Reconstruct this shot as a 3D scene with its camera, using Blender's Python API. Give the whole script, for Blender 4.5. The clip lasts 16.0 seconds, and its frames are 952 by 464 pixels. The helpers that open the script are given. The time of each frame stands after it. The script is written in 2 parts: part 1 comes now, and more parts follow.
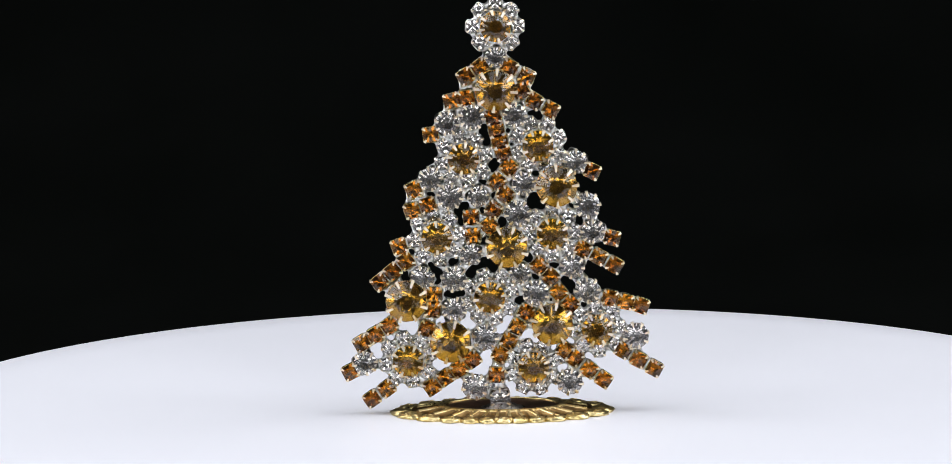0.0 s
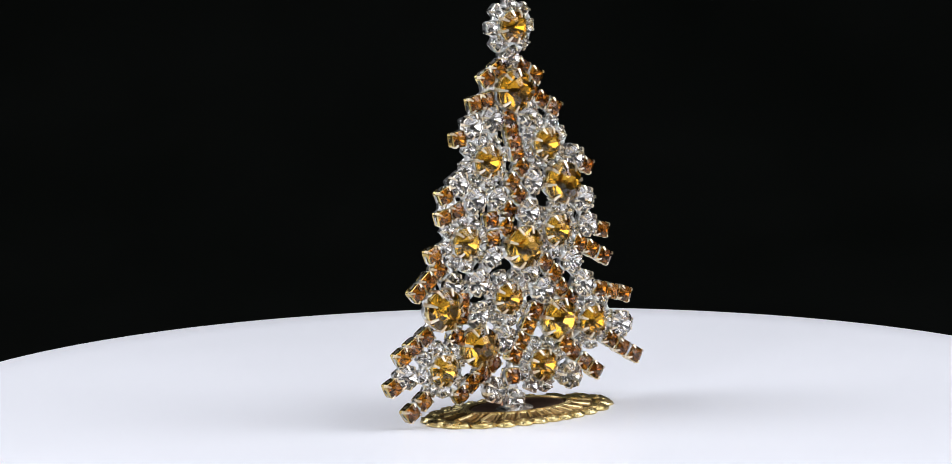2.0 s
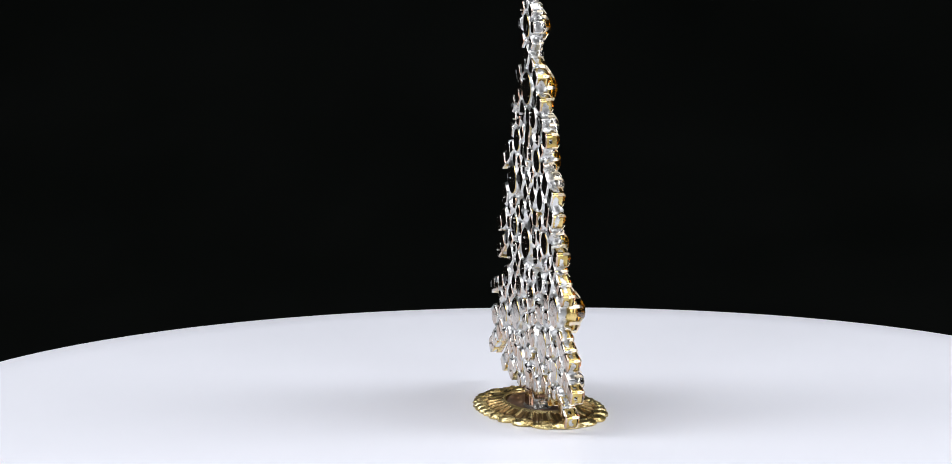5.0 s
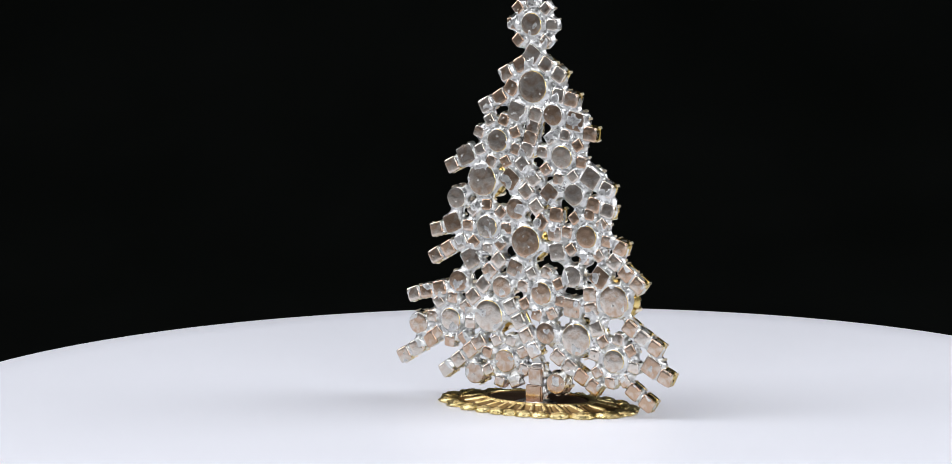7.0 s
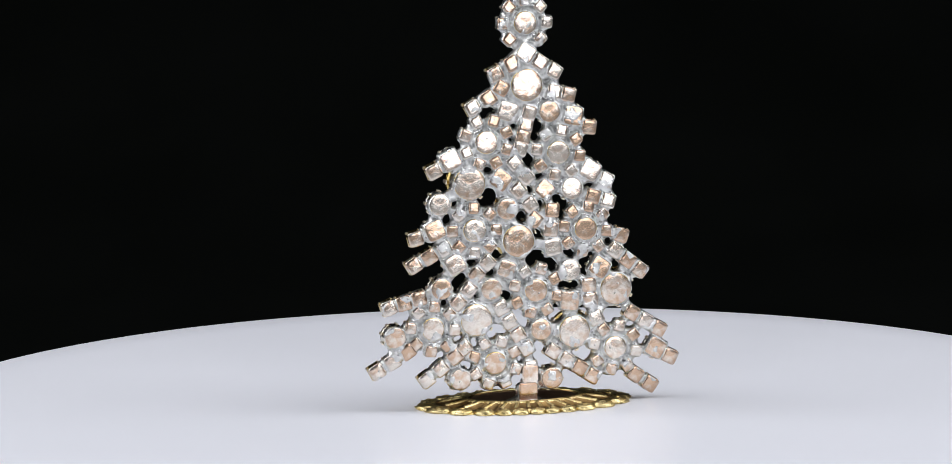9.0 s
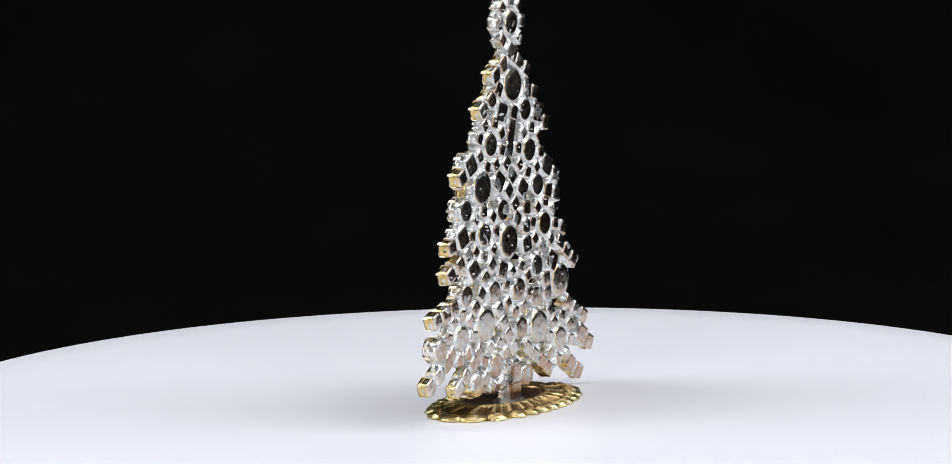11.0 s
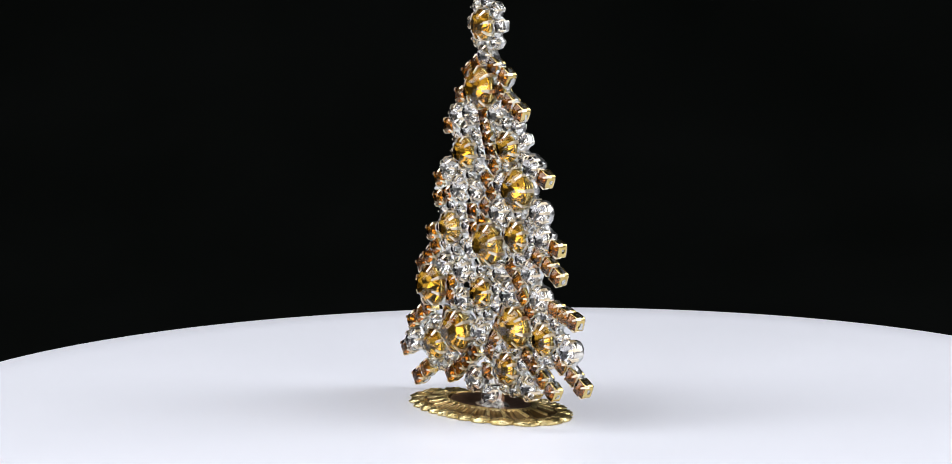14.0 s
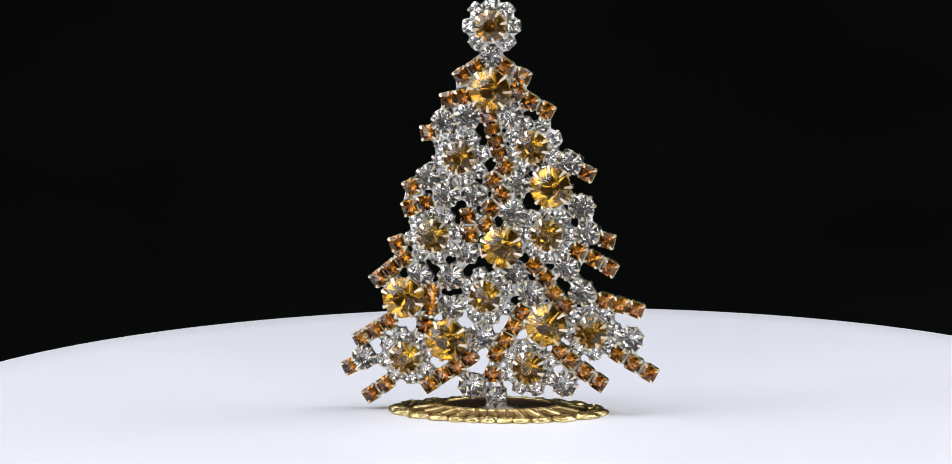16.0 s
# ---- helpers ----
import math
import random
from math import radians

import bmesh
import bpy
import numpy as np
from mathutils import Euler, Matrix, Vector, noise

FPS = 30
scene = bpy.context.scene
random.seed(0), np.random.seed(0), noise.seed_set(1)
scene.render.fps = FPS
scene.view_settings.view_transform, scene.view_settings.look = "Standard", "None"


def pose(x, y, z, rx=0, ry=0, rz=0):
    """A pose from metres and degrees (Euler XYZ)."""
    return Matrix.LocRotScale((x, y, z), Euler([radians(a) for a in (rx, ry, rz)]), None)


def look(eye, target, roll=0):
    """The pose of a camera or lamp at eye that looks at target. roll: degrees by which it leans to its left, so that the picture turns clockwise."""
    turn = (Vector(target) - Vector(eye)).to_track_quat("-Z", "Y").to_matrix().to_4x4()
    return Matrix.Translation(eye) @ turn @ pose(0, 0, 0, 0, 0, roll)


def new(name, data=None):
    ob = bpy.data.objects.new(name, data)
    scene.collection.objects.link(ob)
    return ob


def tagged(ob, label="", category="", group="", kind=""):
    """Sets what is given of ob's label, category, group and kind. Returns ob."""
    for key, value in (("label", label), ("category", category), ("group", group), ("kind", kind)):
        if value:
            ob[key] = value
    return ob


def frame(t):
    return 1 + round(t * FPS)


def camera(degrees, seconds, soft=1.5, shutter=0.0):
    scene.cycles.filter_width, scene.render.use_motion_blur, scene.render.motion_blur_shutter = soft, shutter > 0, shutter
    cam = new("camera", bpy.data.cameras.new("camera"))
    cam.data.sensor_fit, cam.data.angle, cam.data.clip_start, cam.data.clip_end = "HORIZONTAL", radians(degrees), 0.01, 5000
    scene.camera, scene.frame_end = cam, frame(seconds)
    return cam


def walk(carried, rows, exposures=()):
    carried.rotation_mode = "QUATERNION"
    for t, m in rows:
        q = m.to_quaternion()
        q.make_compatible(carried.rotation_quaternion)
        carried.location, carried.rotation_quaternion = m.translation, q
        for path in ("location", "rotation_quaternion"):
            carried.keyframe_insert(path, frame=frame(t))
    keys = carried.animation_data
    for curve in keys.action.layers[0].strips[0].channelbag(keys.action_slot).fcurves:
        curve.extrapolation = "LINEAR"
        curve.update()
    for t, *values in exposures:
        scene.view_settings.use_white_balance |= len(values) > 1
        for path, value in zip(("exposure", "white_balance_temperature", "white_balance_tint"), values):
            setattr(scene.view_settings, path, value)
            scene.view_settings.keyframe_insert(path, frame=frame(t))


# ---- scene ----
MM = 0.001
cam = camera(13.69, 16.0, soft=0.7)
EYE = (0.0, -0.9108, 0.1736)
AIM = (EYE[0] - 0.0095, EYE[1] + 0.9896, EYE[2] - 0.14337)
# the camera darkens its picture a little while the bright back faces it
walk(cam, [(0.0, look(EYE, AIM, -0.68)), (16.0, look(EYE, AIM, -0.68))],
     exposures=[(0.0, 0.0), (5.8, 0.0), (6.4, -0.05), (7.0, -0.09), (8.0, -0.32), (8.5, -0.22), (9.0, -0.30), (9.6, -0.25), (11.2, 0.0), (16.0, 0.0)])

# ---------------------------------------------------------------- light
world = bpy.data.worlds.new("dark_studio")
scene.world = world
world.use_nodes = True
world.node_tree.nodes["Background"].inputs[0].default_value = (0.010, 0.011, 0.010, 1)
world.node_tree.nodes["Background"].inputs[1].default_value = 0.2


def softbox(name, eye, target, width, height, watts, colour):
    data = bpy.data.lights.new(name, "AREA")
    data.shape, data.size, data.size_y = "RECTANGLE", width, height
    data.energy, data.color = watts, colour
    ob = new(name, data)
    ob.matrix_world = look(eye, target)
    return ob


COOL = (0.925, 0.935, 1.0)
# the lamps of the light tent: one panel overhead, one at each side, two slim ones in front
softbox("softbox_top", (0.0, -0.10, 0.66), (0, -0.02, 0.0), 0.62, 0.40, 1.25, COOL)
for side in (-1, 1):
    softbox("softbox_high", (0.51 * side, -0.03, 0.45), (0, 0, 0.02), 0.36, 0.86, 3.7, COOL)
    softbox("softbox_front", (0.29 * side, -0.54, 0.175), (0, 0, 0.03), 0.18, 0.36, 0.95, COOL)


# ---------------------------------------------------------------- materials
def material(name):
    m = bpy.data.materials.new(name)
    m.use_nodes = True
    t = m.node_tree
    return m, t, t.nodes["Principled BSDF"]


def textured(name, dark, light, scale, rough, metallic, bump=0.0, bump_scale=None, rough_spread=0.1, detail=5.0, specular=0.5, vary=0.0, edge=0.18):
    """A surface whose colour and roughness wander between two tones at two scales, with fine relief."""
    m, t, b = material(name)
    co = t.nodes.new("ShaderNodeTexCoord")
    coarse = t.nodes.new("ShaderNodeTexNoise")
    coarse.inputs["Scale"].default_value, coarse.inputs["Detail"].default_value = scale, detail
    fine = t.nodes.new("ShaderNodeTexNoise")
    fine.inputs["Scale"].default_value, fine.inputs["Detail"].default_value = bump_scale or scale * 6, 4.0
    for n in (coarse, fine):
        t.links.new(co.outputs["Object"], n.inputs["Vector"])
    ramp = t.nodes.new("ShaderNodeValToRGB")
    ramp.color_ramp.elements[0].position, ramp.color_ramp.elements[1].position = 0.5 - edge, 0.5 + edge
    ramp.color_ramp.elements[0].color, ramp.color_ramp.elements[1].color = (*dark, 1), (*light, 1)
    shift = t.nodes.new("ShaderNodeMath")
    shift.operation = "ADD"
    t.links.new(coarse.outputs["Fac"], shift.inputs[0])
    if vary:
        info = t.nodes.new("ShaderNodeObjectInfo")
        sway = t.nodes.new("ShaderNodeMath")
        sway.operation = "MULTIPLY_ADD"
        sway.inputs[1].default_value, sway.inputs[2].default_value = vary, -vary / 2
        t.links.new(info.outputs["Random"], sway.inputs[0])
        t.links.new(sway.outputs[0], shift.inputs[1])
    else:
        shift.inputs[1].default_value = 0.0
    t.links.new(shift.outputs[0], ramp.inputs["Fac"])
    t.links.new(ramp.outputs["Color"], b.inputs["Base Color"])
    spread = t.nodes.new("ShaderNodeMapRange")
    spread.inputs["To Min"].default_value, spread.inputs["To Max"].default_value = rough - rough_spread, rough + rough_spread
    t.links.new(fine.outputs["Fac"], spread.inputs["Value"])
    t.links.new(spread.outputs["Result"], b.inputs["Roughness"])
    b.inputs["Metallic"].default_value = metallic
    b.inputs["Specular IOR Level"].default_value = specular
    if bump:
        relief = t.nodes.new("ShaderNodeBump")
        relief.inputs["Strength"].default_value, relief.inputs["Distance"].default_value = bump, 0.0003
        t.links.new(fine.outputs["Fac"], relief.inputs["Height"])
        t.links.new(relief.outputs["Normal"], b.inputs["Normal"])
    return m


def glass(name, a, c, ior):
    """Cut glass, its tint a little different from stone to stone."""
    m, t, b = material(name)
    info = t.nodes.new("ShaderNodeObjectInfo")
    mix = t.nodes.new("ShaderNodeMix")
    mix.data_type = "RGBA"
    mix.inputs[6].default_value, mix.inputs[7].default_value = (*a, 1), (*c, 1)
    t.links.new(info.outputs["Random"], mix.inputs[0])
    t.links.new(mix.outputs[2], b.inputs["Base Color"])
    b.inputs["Transmission Weight"].default_value = 1.0
    b.inputs["Roughness"].default_value = 0.0
    b.inputs["IOR"].default_value = ior
    return m


GOLD = textured("gold_plate", (0.50, 0.36, 0.11), (0.82, 0.65, 0.28), 350, 0.24, 1.0, 0.10, 1500, 0.10, vary=0.2)
PRONG = textured("pale_gold", (0.82, 0.70, 0.52), (0.95, 0.85, 0.68), 400, 0.36, 1.0, 0.0, 2000, 0.08)
BRASS = textured("antique_brass", (0.70, 0.54, 0.21), (0.94, 0.79, 0.42), 260, 0.30, 1.0, 0.30, 1500, 0.12)
DARK_BRASS = textured("dark_brass", (0.13, 0.08, 0.032), (0.34, 0.22, 0.085), 300, 0.36, 1.0, 0.10, 1300, 0.12)
COPPER = textured("copper_cup_back", (0.53, 0.375, 0.265), (0.68, 0.63, 0.565), 520, 0.17, 1.0, 0.20, 480, 0.08, vary=0.35, edge=0.13)
DISH = textured("dull_copper_dish", (0.20, 0.12, 0.085), (0.42, 0.27, 0.20), 240, 0.34, 1.0, 0.12, 700, 0.12)
SOLDER = textured("solder", (0.50, 0.505, 0.495), (0.80, 0.80, 0.78), 420, 0.29, 1.0, 0.22, 800, 0.12)
SILVERED = textured("silvered_cup", (0.62, 0.58, 0.50), (0.86, 0.83, 0.76), 380, 0.24, 1.0, 0.12, 1500, 0.10, vary=0.3)
FOIL = textured("mirror_foil", (0.62, 0.615, 0.61), (0.80, 0.795, 0.79), 300, 0.08, 1.0, 0.0, 900, 0.04)
CRYSTAL = glass("crystal_glass", (0.985, 0.965, 0.945), (1.0, 0.97, 0.90), 1.52)
TOPAZ = glass("topaz_glass", (0.76, 0.36, 0.020), (0.88, 0.49, 0.055), 1.52)
AMBER = glass("amber_glass", (0.38, 0.112, 0.006), (0.64, 0.24, 0.016), 1.52)
WHITE = textured("white_acrylic", (0.875, 0.885, 0.92), (0.905, 0.915, 0.95), 9, 0.38, 0.0, 0.02, 900, 0.06)
VELVET = textured("black_cloth", (0.0011, 0.0015, 0.0011), (0.0021, 0.0025, 0.0021), 14, 0.95, 0.0, 0.3, 700, 0.04, specular=0.03)
GREY = textured("grey_table_paint", (0.30, 0.295, 0.285), (0.37, 0.36, 0.35), 5, 0.55, 0.0, 0.1, 90, 0.1)
TENT = textured("white_tent_cloth", (0.55, 0.55, 0.56), (0.66, 0.66, 0.67), 6, 0.9, 0.0, 0.1, 300, 0.05, specular=0.2)
CHARCOAL = textured("dark_paint", (0.10, 0.10, 0.10), (0.14, 0.14, 0.135), 3, 0.8, 0.0, 0.1, 60, 0.1, specular=0.2)


# ---------------------------------------------------------------- mesh helpers
def finish(name, bm, *materials):
    me = bpy.data.meshes.new(name)
    bm.normal_update()
    bm.to_mesh(me)
    bm.free()
    for m in materials:
        me.materials.append(m)
    return me


def part(name, me, parent, m=None, label=""):
    ob = new(name, me)
    ob.parent = parent
    if m is not None:
        ob.matrix_basis = m
    return tagged(ob, label)


def lathe(bm, profile, n, slot=0, smooth=True, warp=None, slots=None):
    """Turns (radius, height) pairs about z; the ends close where the radius is 0. slots: the level that four side openings pierce."""
    rings = []
    for r, h in profile:
        if r < 1e-9:
            rings.append([bm.verts.new((0, 0, h))])
            continue
        row = []
        for i in range(n):
            a = 2 * math.pi * i / n
            k = warp(a, h) if warp else 1.0
            row.append(bm.verts.new((r * k * math.cos(a), r * k * math.sin(a), h)))
        rings.append(row)
    for level, (a, b) in enumerate(zip(rings, rings[1:])):
        for i in range(n):
            j = (i + 1) % n
            if level == slots and i % (n // 4) in (0, n // 4 - 1):
                continue
            q = [a[i % len(a)], a[j % len(a)], b[j % len(b)], b[i % len(b)]]
            q = list(dict.fromkeys(q))
            if len(q) > 2:
                f = bm.faces.new(q)
                f.material_index, f.smooth = slot, smooth


def squarish(a, h=0.0):
    """The outline of a rounded square, as a factor on the radius."""
    return 1.0 / (abs(math.cos(a)) ** 8 + abs(math.sin(a)) ** 8) ** 0.125


def box_between(bm, a, b, side, wide_a, wide_b, thick, slot=0):
    """A tapered bar from a to b."""
    a, b = Vector(a), Vector(b)
    side = Vector(side).normalized()
    up = (b - a).cross(side).normalized() * thick / 2
    v = []
    for p, w in ((a, wide_a), (b, wide_b)):
        v.append([bm.verts.new(p + side * w / 2 * s + up * u) for s, u in ((-1, -1), (1, -1), (1, 1), (-1, 1))])
    for i in range(4):
        j = (i + 1) % 4
        bm.faces.new((v[0][i], v[0][j], v[1][j], v[1][i])).material_index = slot
    bm.faces.new(v[0][::-1]).material_index = slot
    bm.faces.new(v[1]).material_index = slot


# ---------------------------------------------------------------- rhinestones
def cushion(a):
    """The outline of a soft square, nearer to a circle."""
    return 1.0 / (abs(math.cos(a)) ** 4.5 + abs(math.sin(a)) ** 4.5) ** (1 / 4.5)


def stone_mesh(name, r, crown, pavilion, table, tint, square=False, broad=False):
    """A cut stone: table, star and kite facets, girdle, and a foiled pavilion of eight broad or sixteen slim facets below; its girdle lies at z = 0."""
    bm = bmesh.new()
    k = cushion if square else (lambda a: 1.0)
    n = 8
    off = math.pi / n
    top = [bm.verts.new((table * r * math.cos(2 * math.pi * i / n + off), table * r * math.sin(2 * math.pi * i / n + off), crown)) for i in range(n)]
    mid, low = [], []
    for i in range(2 * n):
        a = math.pi * i / n + off
        mid.append(bm.verts.new((r * k(a) * math.cos(a), r * k(a) * math.sin(a), 0.05 * r)))
        low.append(bm.verts.new((r * k(a) * math.cos(a), r * k(a) * math.sin(a), -0.03 * r)))
    tip = bm.verts.new((0, 0, -pavilion))
    bm.faces.new(top)
    for i in range(n):
        a, b = top[i], top[(i + 1) % n]
        g0, g1, g2 = mid[2 * i], mid[2 * i + 1], mid[(2 * i + 2) % (2 * n)]
        bm.faces.new((a, g1, b))
        bm.faces.new((a, g0, g1))
        bm.faces.new((b, g1, g2))
        l0, l1, l2 = (low[(2 * i + q) % (2 * n)] for q in range(3))
        for f in (((l0, l1, l2), (l0, l2, tip)) if broad else ((l0, l1, tip), (l1, l2, tip))):
            bm.faces.new(f).material_index = 1
    for i in range(2 * n):
        j = (i + 1) % (2 * n)
        bm.faces.new((mid[i], low[i], low[j], mid[j]))
    bmesh.ops.recalc_face_normals(bm, faces=bm.faces)
    return finish(name, bm, tint, FOIL)


def setting_mesh(name, r, depth, crown, table, prongs, square=False, foot=0.8, boxy=False, wall_metal=None):
    """A metal cup with prongs folded over the stone; its flat back lies at z = 0."""
    bm = bmesh.new()
    n = 24
    w = squarish if square else None
    if boxy:
        def w(a, h):
            u = min(1.0, max(0.0, h / depth))
            return squarish(a) * 0.94 * (1 - u) + u
    full, r = r, r * (0.96 if square else 0.93)
    foot = foot / 0.93
    wall = 0.05 * r
    turn = 0.06 * r
    if square:
        lathe(bm, [(0, -0.012 * r), (foot * r * 0.5, -0.01 * r), (foot * r * 0.78, 0.0), (foot * r * 0.9, 0.035 * r), (foot * r * 0.97, 0.1 * r), (foot * r, 0.22 * r)], n, 1, True, w)
    else:
        lathe(bm, [(0, -0.012 * r), (foot * r * 0.6, -0.01 * r), (foot * r - turn * 1.6, -0.006 * r), (foot * r - turn, 0.0)], n, 1, True, w)
    lathe(bm, [(foot * r * 0.998, 0.2 * r) if square else (foot * r - turn, 0.0), (foot * r, 0.23 * r if square else turn), ((foot * 0.6 + 0.4) * r, depth * 0.30), ((foot * 0.35 + 0.65) * r, depth * 0.58),
               (r + wall * 0.3, depth * 0.70), (r + wall * 1.3, depth * 0.76), (r + wall, depth * 0.94), (r + wall * 0.2, depth * 0.96), (r * 0.97, depth * 0.93),
               (r * 0.9, depth * 0.72)], n, 0, True, w, 2 if square else None)
    for i in range(prongs):
        a = 2 * math.pi * (i + 0.5) / prongs if not square else math.pi / 4 + math.pi / 2 * i
        d = Vector((math.cos(a), math.sin(a), 0))
        s = Vector((-math.sin(a), math.cos(a), 0))
        reach = (squarish(a) * 0.95 if square else 1.0) * full
        p0 = d * (reach + wall * 0.6) + Vector((0, 0, depth * 0.55))
        p1 = d * (reach + wall * 0.8) + Vector((0, 0, depth + 0.08 * r))
        slope = crown / (r * (1 - table))
        inner = reach - (0.31 if not square else 0.40) * r
        p2 = d * inner + Vector((0, 0, depth + (reach - inner) * slope * 0.95 + 0.05 * r))
        wide = (0.22 if r < 4 * MM else 0.17) * r if not square else 0.34 * r
        box_between(bm, p0, p1, s, wide * 1.15, wide, 0.07 * r, 2)
        box_between(bm, p1, p2, s, wide, wide * 0.55, 0.06 * r, 2)
    return finish(name, bm, wall_metal or GOLD, COPPER, PRONG)


def gem_kind(r, depth, crown, table, prongs, tint, square=False, foot=0.8, boxy=False, wall_metal=None):
    r, depth, crown = r * MM, depth * MM, crown * MM
    return {
        "r": r, "depth": depth, "foot": foot * r, "squared": square or boxy, "chain": tint is AMBER,
        "cup": setting_mesh("setting", r, depth, crown, table, prongs, square, foot, boxy, wall_metal),
        "stone": stone_mesh("stone", r * 0.985, crown, min(depth * 0.92, r * 0.85), table, tint, square, r > 4 * MM),
    }


BIG = gem_kind(4.85, 4.5, 2.7, 0.36, 8, TOPAZ)
CENTRE = gem_kind(3.65, 3.7, 1.8, 0.43, 8, TOPAZ, foot=0.75)
ROUND_L = gem_kind(3.0, 3.2, 1.35, 0.48, 8, CRYSTAL, foot=0.85, wall_metal=SILVERED)
ROUND_M = gem_kind(2.75, 3.1, 1.25, 0.48, 8, CRYSTAL, foot=0.86, boxy=True, wall_metal=SILVERED)
ROUND_S = gem_kind(2.45, 3.0, 1.1, 0.48, 6, CRYSTAL, foot=0.86, boxy=True, wall_metal=SILVERED)
TINY = gem_kind(1.42, 2.4, 0.75, 0.5, 4, CRYSTAL, square=True, foot=0.92, wall_metal=SILVERED)
SQUARE = gem_kind(1.80, 2.7, 0.85, 0.44, 4, AMBER, square=True, foot=0.95)

# places on the tree's plane, in millimetres from the turning axis: across, up
BIG_AT = [(-3.9, 75.5), (10.0, 53.1), (-1.6, 39.2), (-25.0, 26.9), (-14.9, 17.3), (8.7, 21.1)]
# ... and the turn of the ring of small stones
FLOWER_AT = [(-3.7, 89.9, 0), (-11.4, 59.5, 10), (5.8, 62.5, 20), (-17.8, 41.4, 8), (8.9, 42.1, 0), (-5.7, 27.4, 15),
             (19.1, 19.5, 5), (-24.8, 13.0, 12), (4.3, 10.8, 18)]
LARGE_AT = [(-9.3, 69.2), (16.9, 28.8), (28.1, 17.9), (12.7, 7.3), (-6.8, 18.2), (-13.9, 31.9), (5.0, 28.2), (17.1, 48.5),
            (1.0, 46.8), (-14.6, 51.0), (-9.4, 6.5)]
# these sit in square-backed cups: across, up, turn
MEDIUM_AT = [(-15.1, 68.0, 14), (0.6, 69.5, 16), (14.4, 58.7, -25), (2.5, 53.7, 40), (-19.1, 55.1, 31), (18.3, 42.5, -21),
             (13.5, 34.4, -33), (-34.7, 12.4, 30), (-21.2, 32.2, 35), (-13.9, 24.6, 5)]
SMALL_AT = [(-3.8, 83.0, 33), (-8.1, 51.0, 40), (-3.5, 3.3, 0), (-9.9, 37.4, -12), (1.3, 32.8, 20)]
# chains of square stones: from, to, count
CHAIN_AT = [
    (-7.3, 80.7, -10.7, 78.5, 2), (-0.6, 80.6, 3.4, 78.3, 2), (5.1, 72.7, 8.9, 70.7, 2), (-10.6, 73.7, -14.0, 72.9, 2),
    (-4.5, 69.0, -2.2, 60.7, 4), (-0.9, 57.5, -3.7, 54.1, 2), (-1.8, 51.1, -4.5, 47.6, 2), (-9.8, 46.1, -9.4, 41.6, 2),
    (-23.4, 47.8, -19.7, 48.9, 2), (16.0, 38.2, 23.3, 34.5, 3), (-31.1, 31.1, -25.0, 36.0, 3), (-35.5, 16.9, -29.0, 21.0, 3),
    (-33.3, 3.8, -29.8, 6.2, 2), (-19.3, 6.5, -9.8, 12.8, 4), (-3.4, 13.8, 2.7, 23.7, 4), (22.2, 26.8, 29.4, 24.9, 3),
]
CHAIN_LOW = [
    (25.1, 14.4, 32.4, 10.1, 3), (13.9, 12.7, 20.6, 7.6, 3), (5.8, 34.5, 8.5, 31.8, 2), (10.3, 28.4, 13.0, 25.5, 2), (-18.5, 28.1, -18.9, 24.6, 2),
]
# single square stones and their turn
SINGLE_AT = [(2.0, 75.0, 30), (-18.9, 65.2, 10), (-5.6, 44.1, 40), (18.3, 56.2, -28), (-23.0, 52.7, 25), (22.8, 40.7, -15), (-26.5, 39.4, 20),
             (-38.2, 10.2, 25), (-4.3, 9.2, 0), (11.6, 14.8, -35), (-20.3, 20.3, 70)]

BACK = -2.2 * MM
rng = random.Random(7)


def gem(tree, kind, x, z, turn, label):
    """One stone in its setting, its back on the tree's back plane."""
    x, z = x - 0.15, z - 0.35 * (1 - z / 96)
    m = pose(x * MM, BACK - rng.uniform(0, 0.25) * MM, z * MM, 90 + rng.uniform(-2.8, 2.8), rng.uniform(-2.8, 2.8), 0) @ pose(0, 0, 0, 0, 0, turn)
    cup = part("setting", kind["cup"], tree, m, label)
    part("stone", kind["stone"], cup, pose(0, 0, kind["depth"], rng.uniform(-3.5, 3.5), rng.uniform(-3.5, 3.5), rng.uniform(0, 45) if kind not in (SQUARE, TINY) else 0))
    placed.append((x * MM, z * MM, kind["r"], kind["foot"], math.radians(turn), kind["squared"], kind["chain"], m))


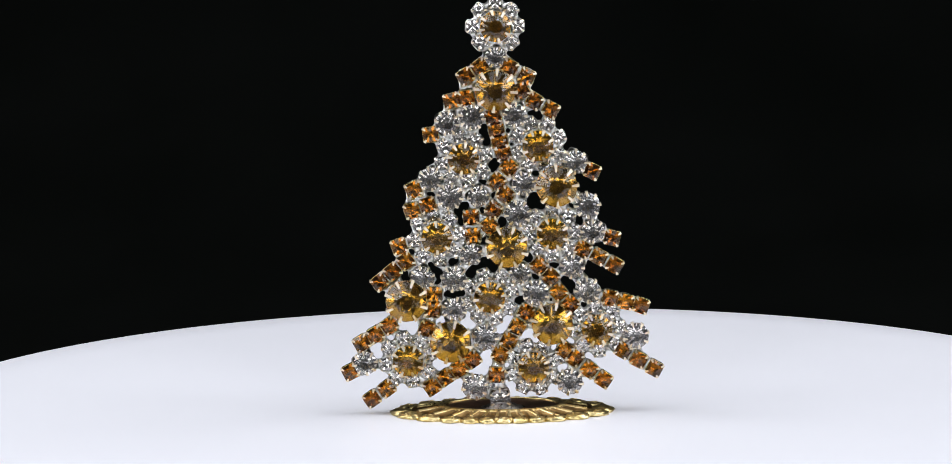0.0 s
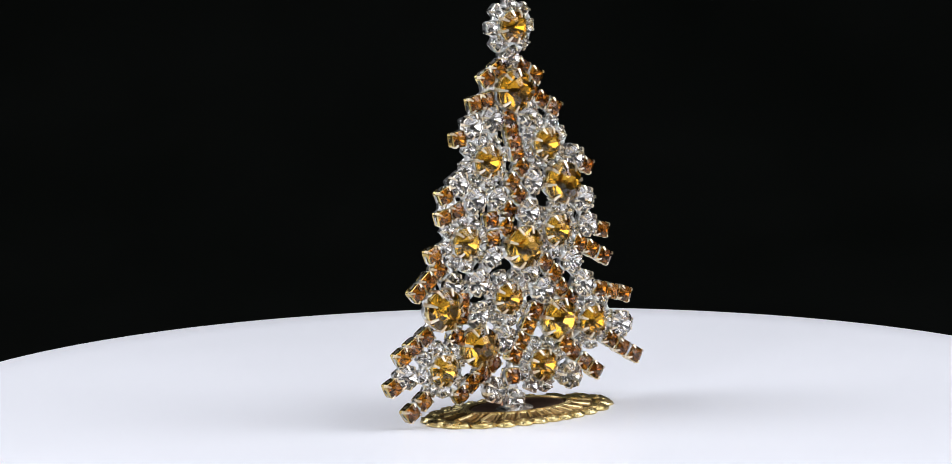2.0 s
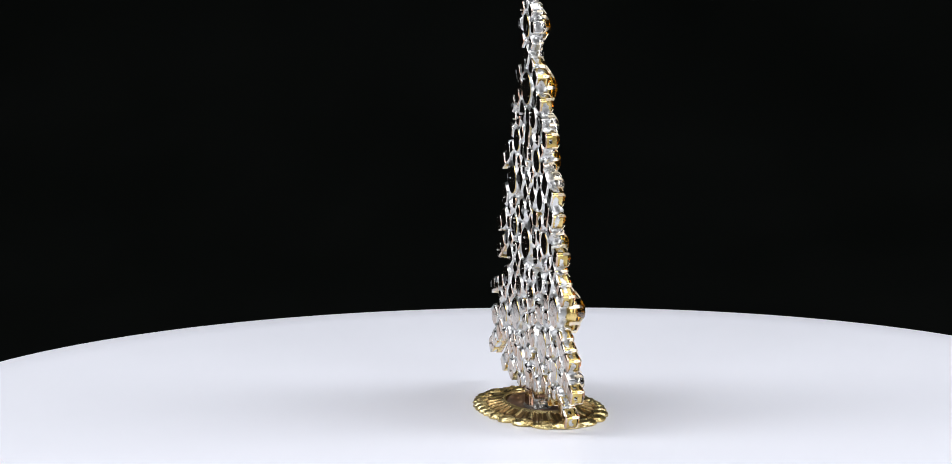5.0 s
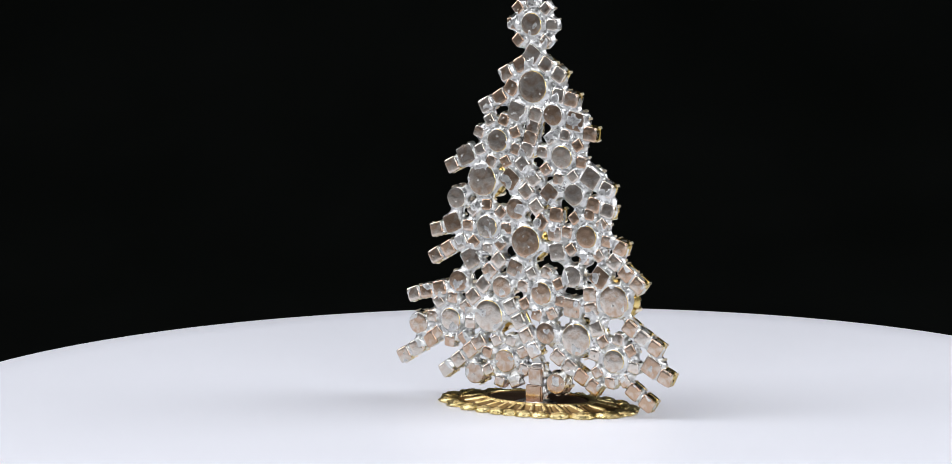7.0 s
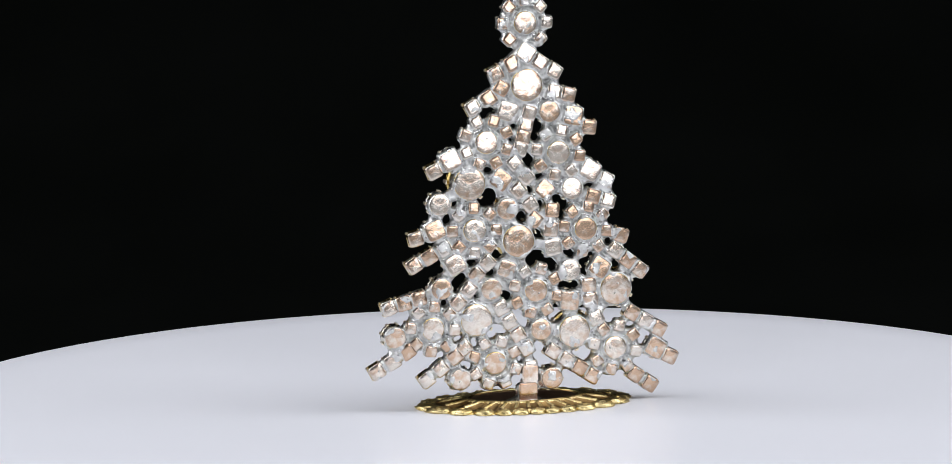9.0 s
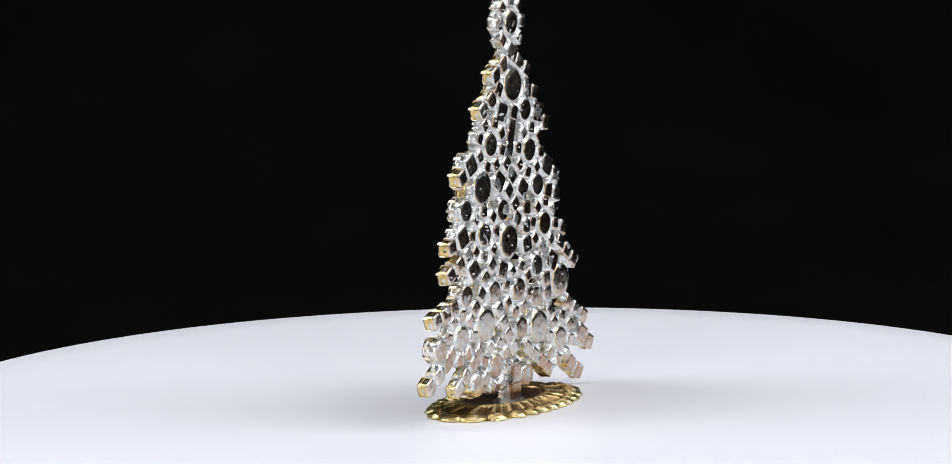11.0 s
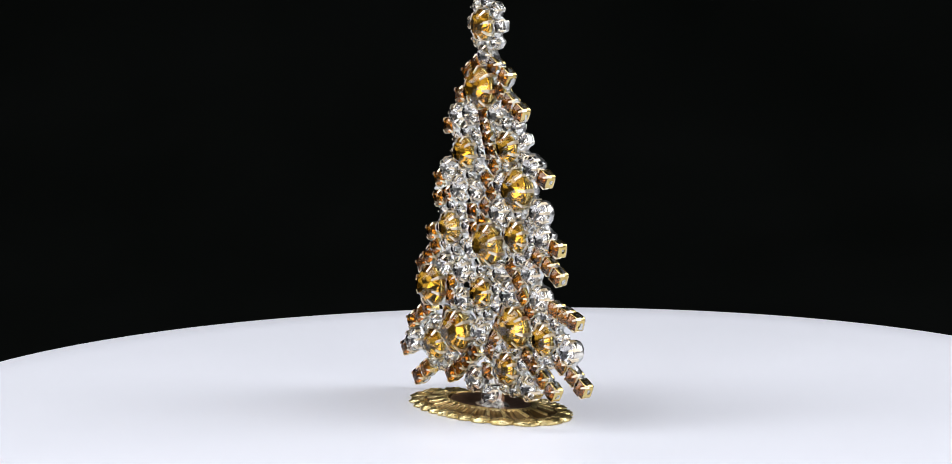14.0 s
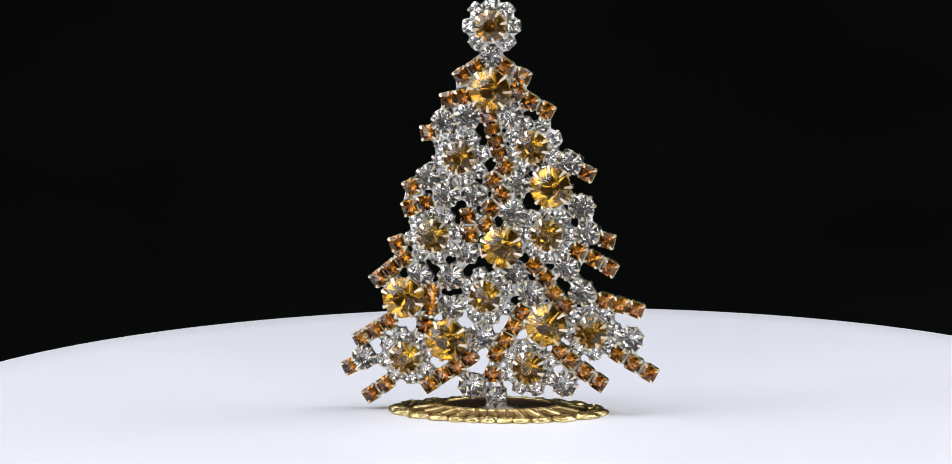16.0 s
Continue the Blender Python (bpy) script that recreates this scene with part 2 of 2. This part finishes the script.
def solder_blob(verts, faces, a, b, ra, rb, back, front):
    """A lumpy bridge of solder from a to b on the plane, between the depths back and front."""
    a, b = Vector(a), Vector(b)
    d = b - a
    length = d.length
    d = d / max(length, 1e-9)
    s = Vector((-d.y, d.x))
    n, rows = 8, 5
    start = len(verts)
    mid, half = (back + front) / 2, (front - back) / 2
    for i in range(rows):
        u = i / (rows - 1)
        w = ra + (rb - ra) * u
        w *= 0.88 + 0.24 * abs(u - 0.5) + rng.uniform(-0.08, 0.08)
        swell = 1.0 if 0 < i < rows - 1 else 0.75
        for j in range(n):
            t = 2 * math.pi * j / n
            p = a + d * length * u + s * w * math.cos(t) * rng.uniform(0.88, 1.12)
            verts.append((p.x, mid + half * math.sin(t) * swell * rng.uniform(0.85, 1.1), p.y))
    for i in range(rows - 1):
        for j in range(n):
            k = (j + 1) % n
            faces.append((start + i * n + j, start + i * n + k, start + (i + 1) * n + k, start + (i + 1) * n + j))
    faces.append(tuple(start + j for j in range(n))[::-1])
    faces.append(tuple(start + (rows - 1) * n + j for j in range(n)))


def cup_distance(X, Z, g, half):
    """How far the plane's points lie outside one cup's outline of that half width."""
    dx, dz = X - g[0], Z - g[1]
    if not g[5]:
        return np.hypot(dx, dz) - half
    u = np.abs(dx * math.cos(g[4]) + dz * math.sin(g[4])) - half * 0.8
    v = np.abs(-dx * math.sin(g[4]) + dz * math.cos(g[4])) - half * 0.8
    return np.hypot(np.maximum(u, 0), np.maximum(v, 0)) + np.minimum(np.maximum(u, v), 0) - half * 0.2


def ripple(X, Z, scale, seed):
    """Smooth wandering values between about -1 and 1."""
    turns = np.random.RandomState(seed)
    total = np.zeros_like(X)
    for _ in range(9):
        a, p, f = turns.uniform(0, 6.28), turns.uniform(0, 6.28), turns.uniform(0.6, 1.5) / scale
        total += np.sin((X * math.cos(a) + Z * math.sin(a)) * f * 6.28 + p + 0.8 * np.sin((X * math.sin(a) - Z * math.cos(a)) * f * 4 + a))
    return total / 3.4


def solder_sheet(verts, faces):
    """The solder that has run between the cups: one flowing sheet with holes, drawn up to the cups and over some of their backs."""
    step = 0.25 * MM
    xs, zs = np.arange(-44 * MM, 37 * MM, step), np.arange(-1 * MM, 98 * MM, step)
    X, Z = np.meshgrid(xs, zs, indexing="ij")
    soft = 0.34 * MM
    heap, joint = np.zeros_like(X), np.zeros_like(X)
    near = np.full_like(X, 1.0)
    level = np.full_like(X, BACK)
    for g in placed:
        outer = cup_distance(X, Z, g, g[2] * (0.74 if g[6] else 0.82))
        heap += np.exp(np.clip(-outer / soft, -40, 25))
        foot = cup_distance(X, Z, g, g[3] * (0.93 if g[5] else 0.98))
        closer = foot < near
        near = np.where(closer, foot, near)
        n, p = g[7].col[2], g[7].translation
        plane = p.y - (n.x * np.clip(X - p.x, -5 * MM, 5 * MM) + n.z * np.clip(Z - p.z, -5 * MM, 5 * MM)) / n.y
        level = np.where(closer, plane, level)
    for i, g in enumerate(placed):
        for h in placed[i + 1:]:
            d = math.hypot(h[0] - g[0], h[1] - g[1])
            gap = d - g[2] - h[2]
            if gap > 1.5 * MM:
                continue
            wide = min(g[2], h[2]) * (0.46 if gap > 0.5 * MM else 0.55)
            ux, uz = (h[0] - g[0]) / d, (h[1] - g[1]) / d
            along = np.clip((X - g[0]) * ux + (Z - g[1]) * uz, 0, d)
            if g[6] and h[6]:
                wide = 0.70 * g[2]
            strip = np.hypot(X - g[0] - along * ux, Z - g[1] - along * uz) - wide
            heap += np.exp(np.clip(-strip / soft, -40, 25))
            if g[6] and h[6]:
                joint = np.maximum(joint, np.clip(0.5 - strip / (0.5 * MM), 0, 1))
    D = -soft * np.log(heap + 1e-30) + 0.12 * MM * ripple(X, Z, 3.2 * MM, 3)
    rim = 0.22 * MM
    gx, gz = np.gradient(D, step)
    slope = np.maximum(np.hypot(gx, gz), 0.3)
    over = np.clip(D - rim, 0, 2 * step)
    PX, PZ = X - gx / slope ** 2 * over, Z - gz / slope ** 2 * over
    inside = D < rim
    bump = ripple(X, Z, 2.1 * MM, 5)
    fine = ripple(X, Z, 0.9 * MM, 8)
    film = ripple(X, Z, 6.0 * MM, 11) + 0.25 * ripple(X, Z, 2.4 * MM, 14)
    cover = np.clip((film - 0.36) / 0.6, 0, 1)
    cover = cover * cover * (3 - 2 * cover)
    # the cups of one chain lie flush in their strip
    creep = np.maximum(np.exp(-np.maximum(near, 0) / (0.75 * MM)), 0.88 * joint)
    back = level - 0.13 * MM + (0.20 * cover + 0.03 * fine * cover) * MM - (0.95 * MM + 0.22 * MM * bump + 0.035 * MM * fine) * (1 - creep)
    # a raised lip where the melt met the cups
    back += 0.11 * MM * np.exp(-((near - 0.14 * MM) / (0.20 * MM)) ** 2) * (0.75 + 0.5 * bump)
    front = back - 0.05 * MM - (2.30 + 0.25 * bump + 0.05 * fine) * MM * np.clip((near - 0.05 * MM) / (0.2 * MM), 0, 1)
    e = np.clip((rim - D) / (0.85 * MM), 0, 1)
    bulge = np.sqrt(1 - (1 - e) ** 2)
    middle = (back + front) / 2
    back, front = middle + (back - middle) * bulge, middle + (front - middle) * bulge
    cell = inside[:-1, :-1] | inside[1:, :-1] | inside[:-1, 1:] | inside[1:, 1:]
    used = np.zeros_like(inside)
    for a, b in ((0, 0), (1, 0), (0, 1), (1, 1)):
        used[a:cell.shape[0] + a, b:cell.shape[1] + b] |= cell
    number = np.full(X.shape, -1)
    count = int(used.sum())
    number[used] = np.arange(count) + len(verts)
    for side, flip in ((back, False), (front, True)):
        verts.extend(zip(PX[used].tolist(), side[used].tolist(), PZ[used].tolist()))
        i, j = np.nonzero(cell)
        quad = np.stack((number[i, j], number[i, j + 1], number[i + 1, j + 1], number[i + 1, j]), 1)
        faces.extend(map(tuple, (quad[:, ::-1] if flip else quad).tolist()))
        number[used] += count


def base_mesh():
    """The stamped oval foot: a scalloped rim, fluted petals with dark valleys, a bead ring and a sunken middle."""
    bm = bmesh.new()
    lobes, per = 24, 14
    n = lobes * per
    ax, by = 25.8 * MM, 14.5 * MM
    levels = [(0.49, 1.05), (0.51, 2.0), (0.525, 2.2), (0.55, 2.2), (0.58, 2.0), (0.68, 1.65), (0.78, 1.30), (0.84, 0.95), (0.90, 0.60), (0.95, 0.40), (0.98, 0.30), (0.98, 0.10), (0.92, 0.02)]
    rows = []
    for li, (u, h) in enumerate(levels):
        row = []
        for i in range(n):
            a = 2 * math.pi * i / n
            oval = ax * by / math.hypot(by * math.cos(a), ax * math.sin(a))
            c = math.cos(a * lobes) * 0.5 + 0.5
            ridge = abs(math.cos(a * lobes / 2))
            k, hh = u, h
            if u > 0.80:
                k = u - 0.12 * (1 - ridge ** 0.6) * (u - 0.80) / 0.20
            if 0.57 < u < 0.88 and li < 9:
                q = min(1.0, max(0.0, (c - 0.16) / 0.16))
                hh -= 0.95 * q * q * (3 - 2 * q) * math.sin((u - 0.55) / 0.33 * math.pi)
            if 0.57 < u < 0.92:
                hh += 0.30 * math.cos(a * lobes * 4) * max(0.0, abs(math.cos(a)) - 0.35)
            if 0.85 < u and 6 < li < 11:
                hh += 0.2 * ridge - 0.2
            row.append(bm.verts.new((oval * k * math.cos(a), oval * k * math.sin(a), hh * MM)))
        rows.append(row)
    for li in range(len(rows) - 1):
        u = (levels[li][0] + levels[li + 1][0]) / 2
        for i in range(n):
            j = (i + 1) % n
            f = bm.faces.new((rows[li][i], rows[li][j], rows[li + 1][j], rows[li + 1][i]))
            f.smooth = True
            c = math.cos(2 * math.pi * (i + 0.5) / n * lobes) * 0.5 + 0.5
            # darker brown on the valleys, the groove by the tips and the inner wall
            f.material_index = 1 if ((0.57 < u < 0.80 and c > 0.27) or 0.80 < u < 0.87 or u < 0.512) else 0
    bmesh.ops.recalc_face_normals(bm, faces=bm.faces)
    return finish("base_plate", bm, BRASS, DARK_BRASS)


def petal_tip(i, lobes=24, ax=25.8 * MM, by=14.5 * MM):
    """The pillow-shaped tip of one petal on the rim of the oval foot."""
    bm = bmesh.new()

    def rim(a):
        oval = ax * by / math.hypot(by * math.cos(a), ax * math.sin(a))
        return Vector((oval * math.cos(a), oval * math.sin(a), 0))

    a = 2 * math.pi * i / lobes
    edge = rim(a)
    half = (rim(a + math.pi / lobes) - edge).length * 0.97
    out = Vector((math.cos(a), math.sin(a) * (ax / by) ** 2, 0)).normalized()
    side = Vector((-out.y, out.x, 0))
    deep = 1.75 * MM * (edge.length / by) ** 0.8
    rings, seg = 6, 18
    grid = []
    for k in range(rings + 1):
        e = math.pi / 2 * k / rings
        row = []
        for q in range(seg):
            g = 2 * math.pi * q / seg
            dent = 1 + 0.05 * math.sin(5 * g + i) * math.cos(e) + 0.13 * math.sin(9 * e + 3 * g + i)
            p = edge - out * (deep - 0.2 * MM) + side * half * math.cos(e) * math.cos(g) * dent + out * deep * math.cos(e) * math.sin(g) * dent
            row.append(bm.verts.new((p.x, p.y, (0.08 + 1.2 * math.sin(e) ** 0.8 * dent) * MM)))
        grid.append(row)
    for r0, r1 in zip(grid, grid[1:]):
        for q in range(seg):
            bm.faces.new((r0[q], r0[(q + 1) % seg], r1[(q + 1) % seg], r1[q])).smooth = True
    bm.faces.new(grid[0][::-1])
    return finish("petal_tip", bm, BRASS)


def middle_mesh():
    bm = bmesh.new()
    lathe(bm, [(0, 0.85 * MM), (4 * MM, 0.90 * MM), (8 * MM, 1.25 * MM), (11.3 * MM, 1.65 * MM), (12.4 * MM, 1.85 * MM), (12.8 * MM, 1.3 * MM)], 64, 0)
    bmesh.ops.scale(bm, vec=(1.0, 0.565, 1.0), verts=bm.verts)
    return finish("base_middle", bm, DISH)


def build_tree():
    tree = new("rhinestone_tree")
    tagged(tree, "flat rhinestone Christmas tree, amber and clear stones, oval brass foot", "ornament")
    foot = part("base_plate", base_mesh(), tree, pose(-3.2 * MM, -5.0 * MM, 0), "scalloped antique brass oval foot")
    part("base_middle", middle_mesh(), foot, None, "dull copper sunken middle")
    for i in range(24):
        part("petal_tip", petal_tip(i), foot)
    for x, z in BIG_AT:
        gem(tree, BIG, x, z, rng.uniform(0, 45), "large topaz stone in a pronged gold cup")
    for x, z, turn in FLOWER_AT:
        gem(tree, CENTRE, x, z, rng.uniform(0, 45), "golden topaz stone at the middle of a flower")
    for x, z in LARGE_AT:
        gem(tree, ROUND_L, x, z, rng.uniform(0, 45), "clear round stone in a pronged cup")
    for spots, kind in ((MEDIUM_AT, ROUND_M), (SMALL_AT, ROUND_S)):
        for x, z, turn in spots:
            gem(tree, kind, x, z, turn, "clear round stone in a square-backed cup")
    for x0, z0, x1, z1, count in CHAIN_AT + CHAIN_LOW:
        turn = math.degrees(math.atan2(z1 - z0, x1 - x0))
        for i in range(count):
            u = i / max(1, count - 1)
            gem(tree, SQUARE, x0 + (x1 - x0) * u, z0 + (z1 - z0) * u, turn + rng.uniform(-3, 3), "amber square stone in a gold cup")
    for x, z, turn in SINGLE_AT:
        gem(tree, SQUARE, x, z, turn, "amber square stone in a gold cup")
    for x, z, turn in FLOWER_AT:
        for i in range(8):
            a = math.radians(turn + 45 * i)
            px, pz = x + 5.25 * math.cos(a), z + 5.25 * math.sin(a)
            if all(math.hypot(px * MM - qx, pz * MM - qz) > qr * 0.80 + 0.3 * MM for qx, qz, qr, *_ in placed):
                gem(tree, TINY, px, pz, math.degrees(a), "tiny clear stone in a silver cup")
    verts, faces = [], []
    solder_sheet(verts, faces)
    for x, z, r, *_ in placed:
        for _ in range(rng.randint(0, 3) if r > 2 * MM else rng.choice((0, 0, 0, 1))):
            a, k = rng.uniform(0, 6.28), r * rng.uniform(0.15, 0.6)
            drop = (x + k * math.cos(a), z + k * math.sin(a))
            size = rng.uniform(0.16, 0.30) * MM
            solder_blob(verts, faces, drop, (drop[0] + 0.25 * MM, drop[1] + 0.1 * MM), size, size * 0.9, BACK + 0.25 * MM, BACK - 0.3 * MM)
    # the puddle that holds the stem on the dish
    n, start = 28, len(verts)
    for r, h in ((5.4, 0.85), (4.6, 1.25), (3.6, 1.5), (2.6, 2.0), (1.6, 2.4)):
        for i in range(n):
            a = 2 * math.pi * i / n
            k = r * (1 + 0.10 * math.sin(3 * a + 1) + 0.06 * math.sin(7 * a)) * MM
            verts.append((-3.4 * MM + k * math.cos(a), -4.0 * MM + k * 0.62 * math.sin(a), h * MM))
    for q in range(4):
        for i in range(n):
            j = (i + 1) % n
            faces.append((start + q * n + i, start + q * n + j, start + (q + 1) * n + j, start + (q + 1) * n + i))
    faces.append(tuple(start + 4 * n + i for i in range(n)))
    solder_blob(verts, faces, (-3.8 * MM, 5.4 * MM), (-4.2 * MM, 7.6 * MM), 1.8 * MM, 1.7 * MM, BACK - 0.4 * MM, BACK - 2.4 * MM)
    for wide, high, x, z in ((4.3, 4.6, -3.7, 3.1), (3.7, 4.0, -4.2, 7.5)):
        bm = bmesh.new()
        bmesh.ops.create_cube(bm, size=1.0)
        bmesh.ops.scale(bm, vec=(wide * MM, 1.2 * MM, high * MM), verts=bm.verts)
        bmesh.ops.bevel(bm, geom=bm.edges[:], offset=0.3 * MM, segments=2, affect="EDGES")
        part("stem", finish("stem", bm, COPPER), tree, pose(x * MM, BACK - 0.25 * MM, z * MM), "copper stem piece smeared with solder")
    me = bpy.data.meshes.new("solder")
    me.from_pydata(verts, [], faces)
    me.materials.append(SOLDER)
    for p in me.polygons:
        p.use_smooth = True
    me.update()
    tagged(part("solder", me, tree, None, "lumpy silver solder web"), kind="stuff")
    return tree


placed = []


# ---------------------------------------------------------------- the place
def build_turntable():
    bm = bmesh.new()
    R = 0.1501
    lathe(bm, [(0, 0), (R * 0.4, 0), (R * 0.7, -0.0001), (R * 0.9, -0.0004), (R - 0.0012, -0.0007), (R - 0.0003, -0.0010), (R, -0.0018), (R, -0.0045), (R - 0.001, -0.0055), (0, -0.0055)], 256, 0)
    table = new("turntable")
    tagged(table, "round white acrylic turntable with a low glossy top", "turntable")
    part("platter", finish("platter", bm, WHITE), table)
    bm = bmesh.new()
    lathe(bm, [(0, -0.0055), (0.07, -0.0055), (0.07, -0.028), (0.078, -0.034), (0, -0.034)], 96, 0)
    part("housing", finish("housing", bm, CHARCOAL), table)
    return table


def slab(name, size, at, mat, label):
    bm = bmesh.new()
    bmesh.ops.create_cube(bm, size=1.0)
    bmesh.ops.scale(bm, vec=size, verts=bm.verts)
    ob = new(name, finish(name, bm, mat))
    ob.location = at
    return tagged(ob, label, "studio", kind="structure")


def build_backdrop():
    """Black cloth that lies on the table and sweeps up behind it in one curve."""
    bm = bmesh.new()
    line = [(0.13, -0.036), (0.16, -0.036)]
    for i in range(25):
        a = math.pi / 2 * i / 24
        line.append((0.2 + 0.45 * math.sin(a), -0.036 + 0.45 * (1 - math.cos(a))))
    line += [(0.65, 0.9), (0.65, 1.86)]
    rows = []
    for y, z in line:
        rows.append([bm.verts.new((-0.92 + 1.84 * k / 40, y + 0.004 * math.sin(k * 0.9) * (z + 0.036) * 2, z)) for k in range(41)])
    for a, b in zip(rows, rows[1:]):
        for k in range(40):
            bm.faces.new((a[k], a[k + 1], b[k + 1], b[k])).smooth = True
    ob = new("backdrop", finish("backdrop", bm, VELVET))
    thick = ob.modifiers.new("thickness", "SOLIDIFY")
    thick.thickness, thick.offset = 0.002, -1
    return tagged(ob, "black cloth backdrop sweeping up from the table", "backdrop", kind="structure")


build_backdrop()
slab("floor", (3.2, 3.2, 0.036), (0, -0.4, -0.058), GREY, "pale grey painted table top")
slab("wall_north", (3.2, 0.04, 1.9), (0, 1.22, 0.92), CHARCOAL, "dark studio wall")
# the south wall is unseen, added in white to brighten what the stones mirror
slab("wall_south", (3.2, 0.04, 1.9), (0, -2.02, 0.92), TENT, "unseen white cloth wall added to brighten the stones")
slab("wall_east", (0.04, 3.2, 1.9), (0.95, -0.4, 0.92), TENT, "white cloth side of the light tent")
slab("wall_west", (0.04, 3.2, 1.9), (-0.95, -0.4, 0.92), TENT, "white cloth side of the light tent")
slab("ceiling", (3.2, 3.2, 0.04), (0, -0.4, 1.89), TENT, "white cloth top of the light tent")

turntable = build_turntable()
tree = build_tree()


# ---------------------------------------------------------------- what turns
def angle(t):
    """The turntable starts from rest and then turns evenly."""
    if t < 0.22:
        return 1.59
    if t < 0.52:
        return 1.59 + 22.28 * (t - 0.22) ** 2 / 0.6
    return -6.65 + 22.28 * t


def motions():
    times = [0.0, 0.1, 0.2, 0.3, 0.4, 0.5, 0.6, 0.8, 1.0] + [1.5 + 0.5 * i for i in range(30)]
    rows = [(t, pose(0, 0, 0, 0, 0, angle(t))) for t in times]
    walk(tree, rows)
    walk(turntable, rows)


motions()
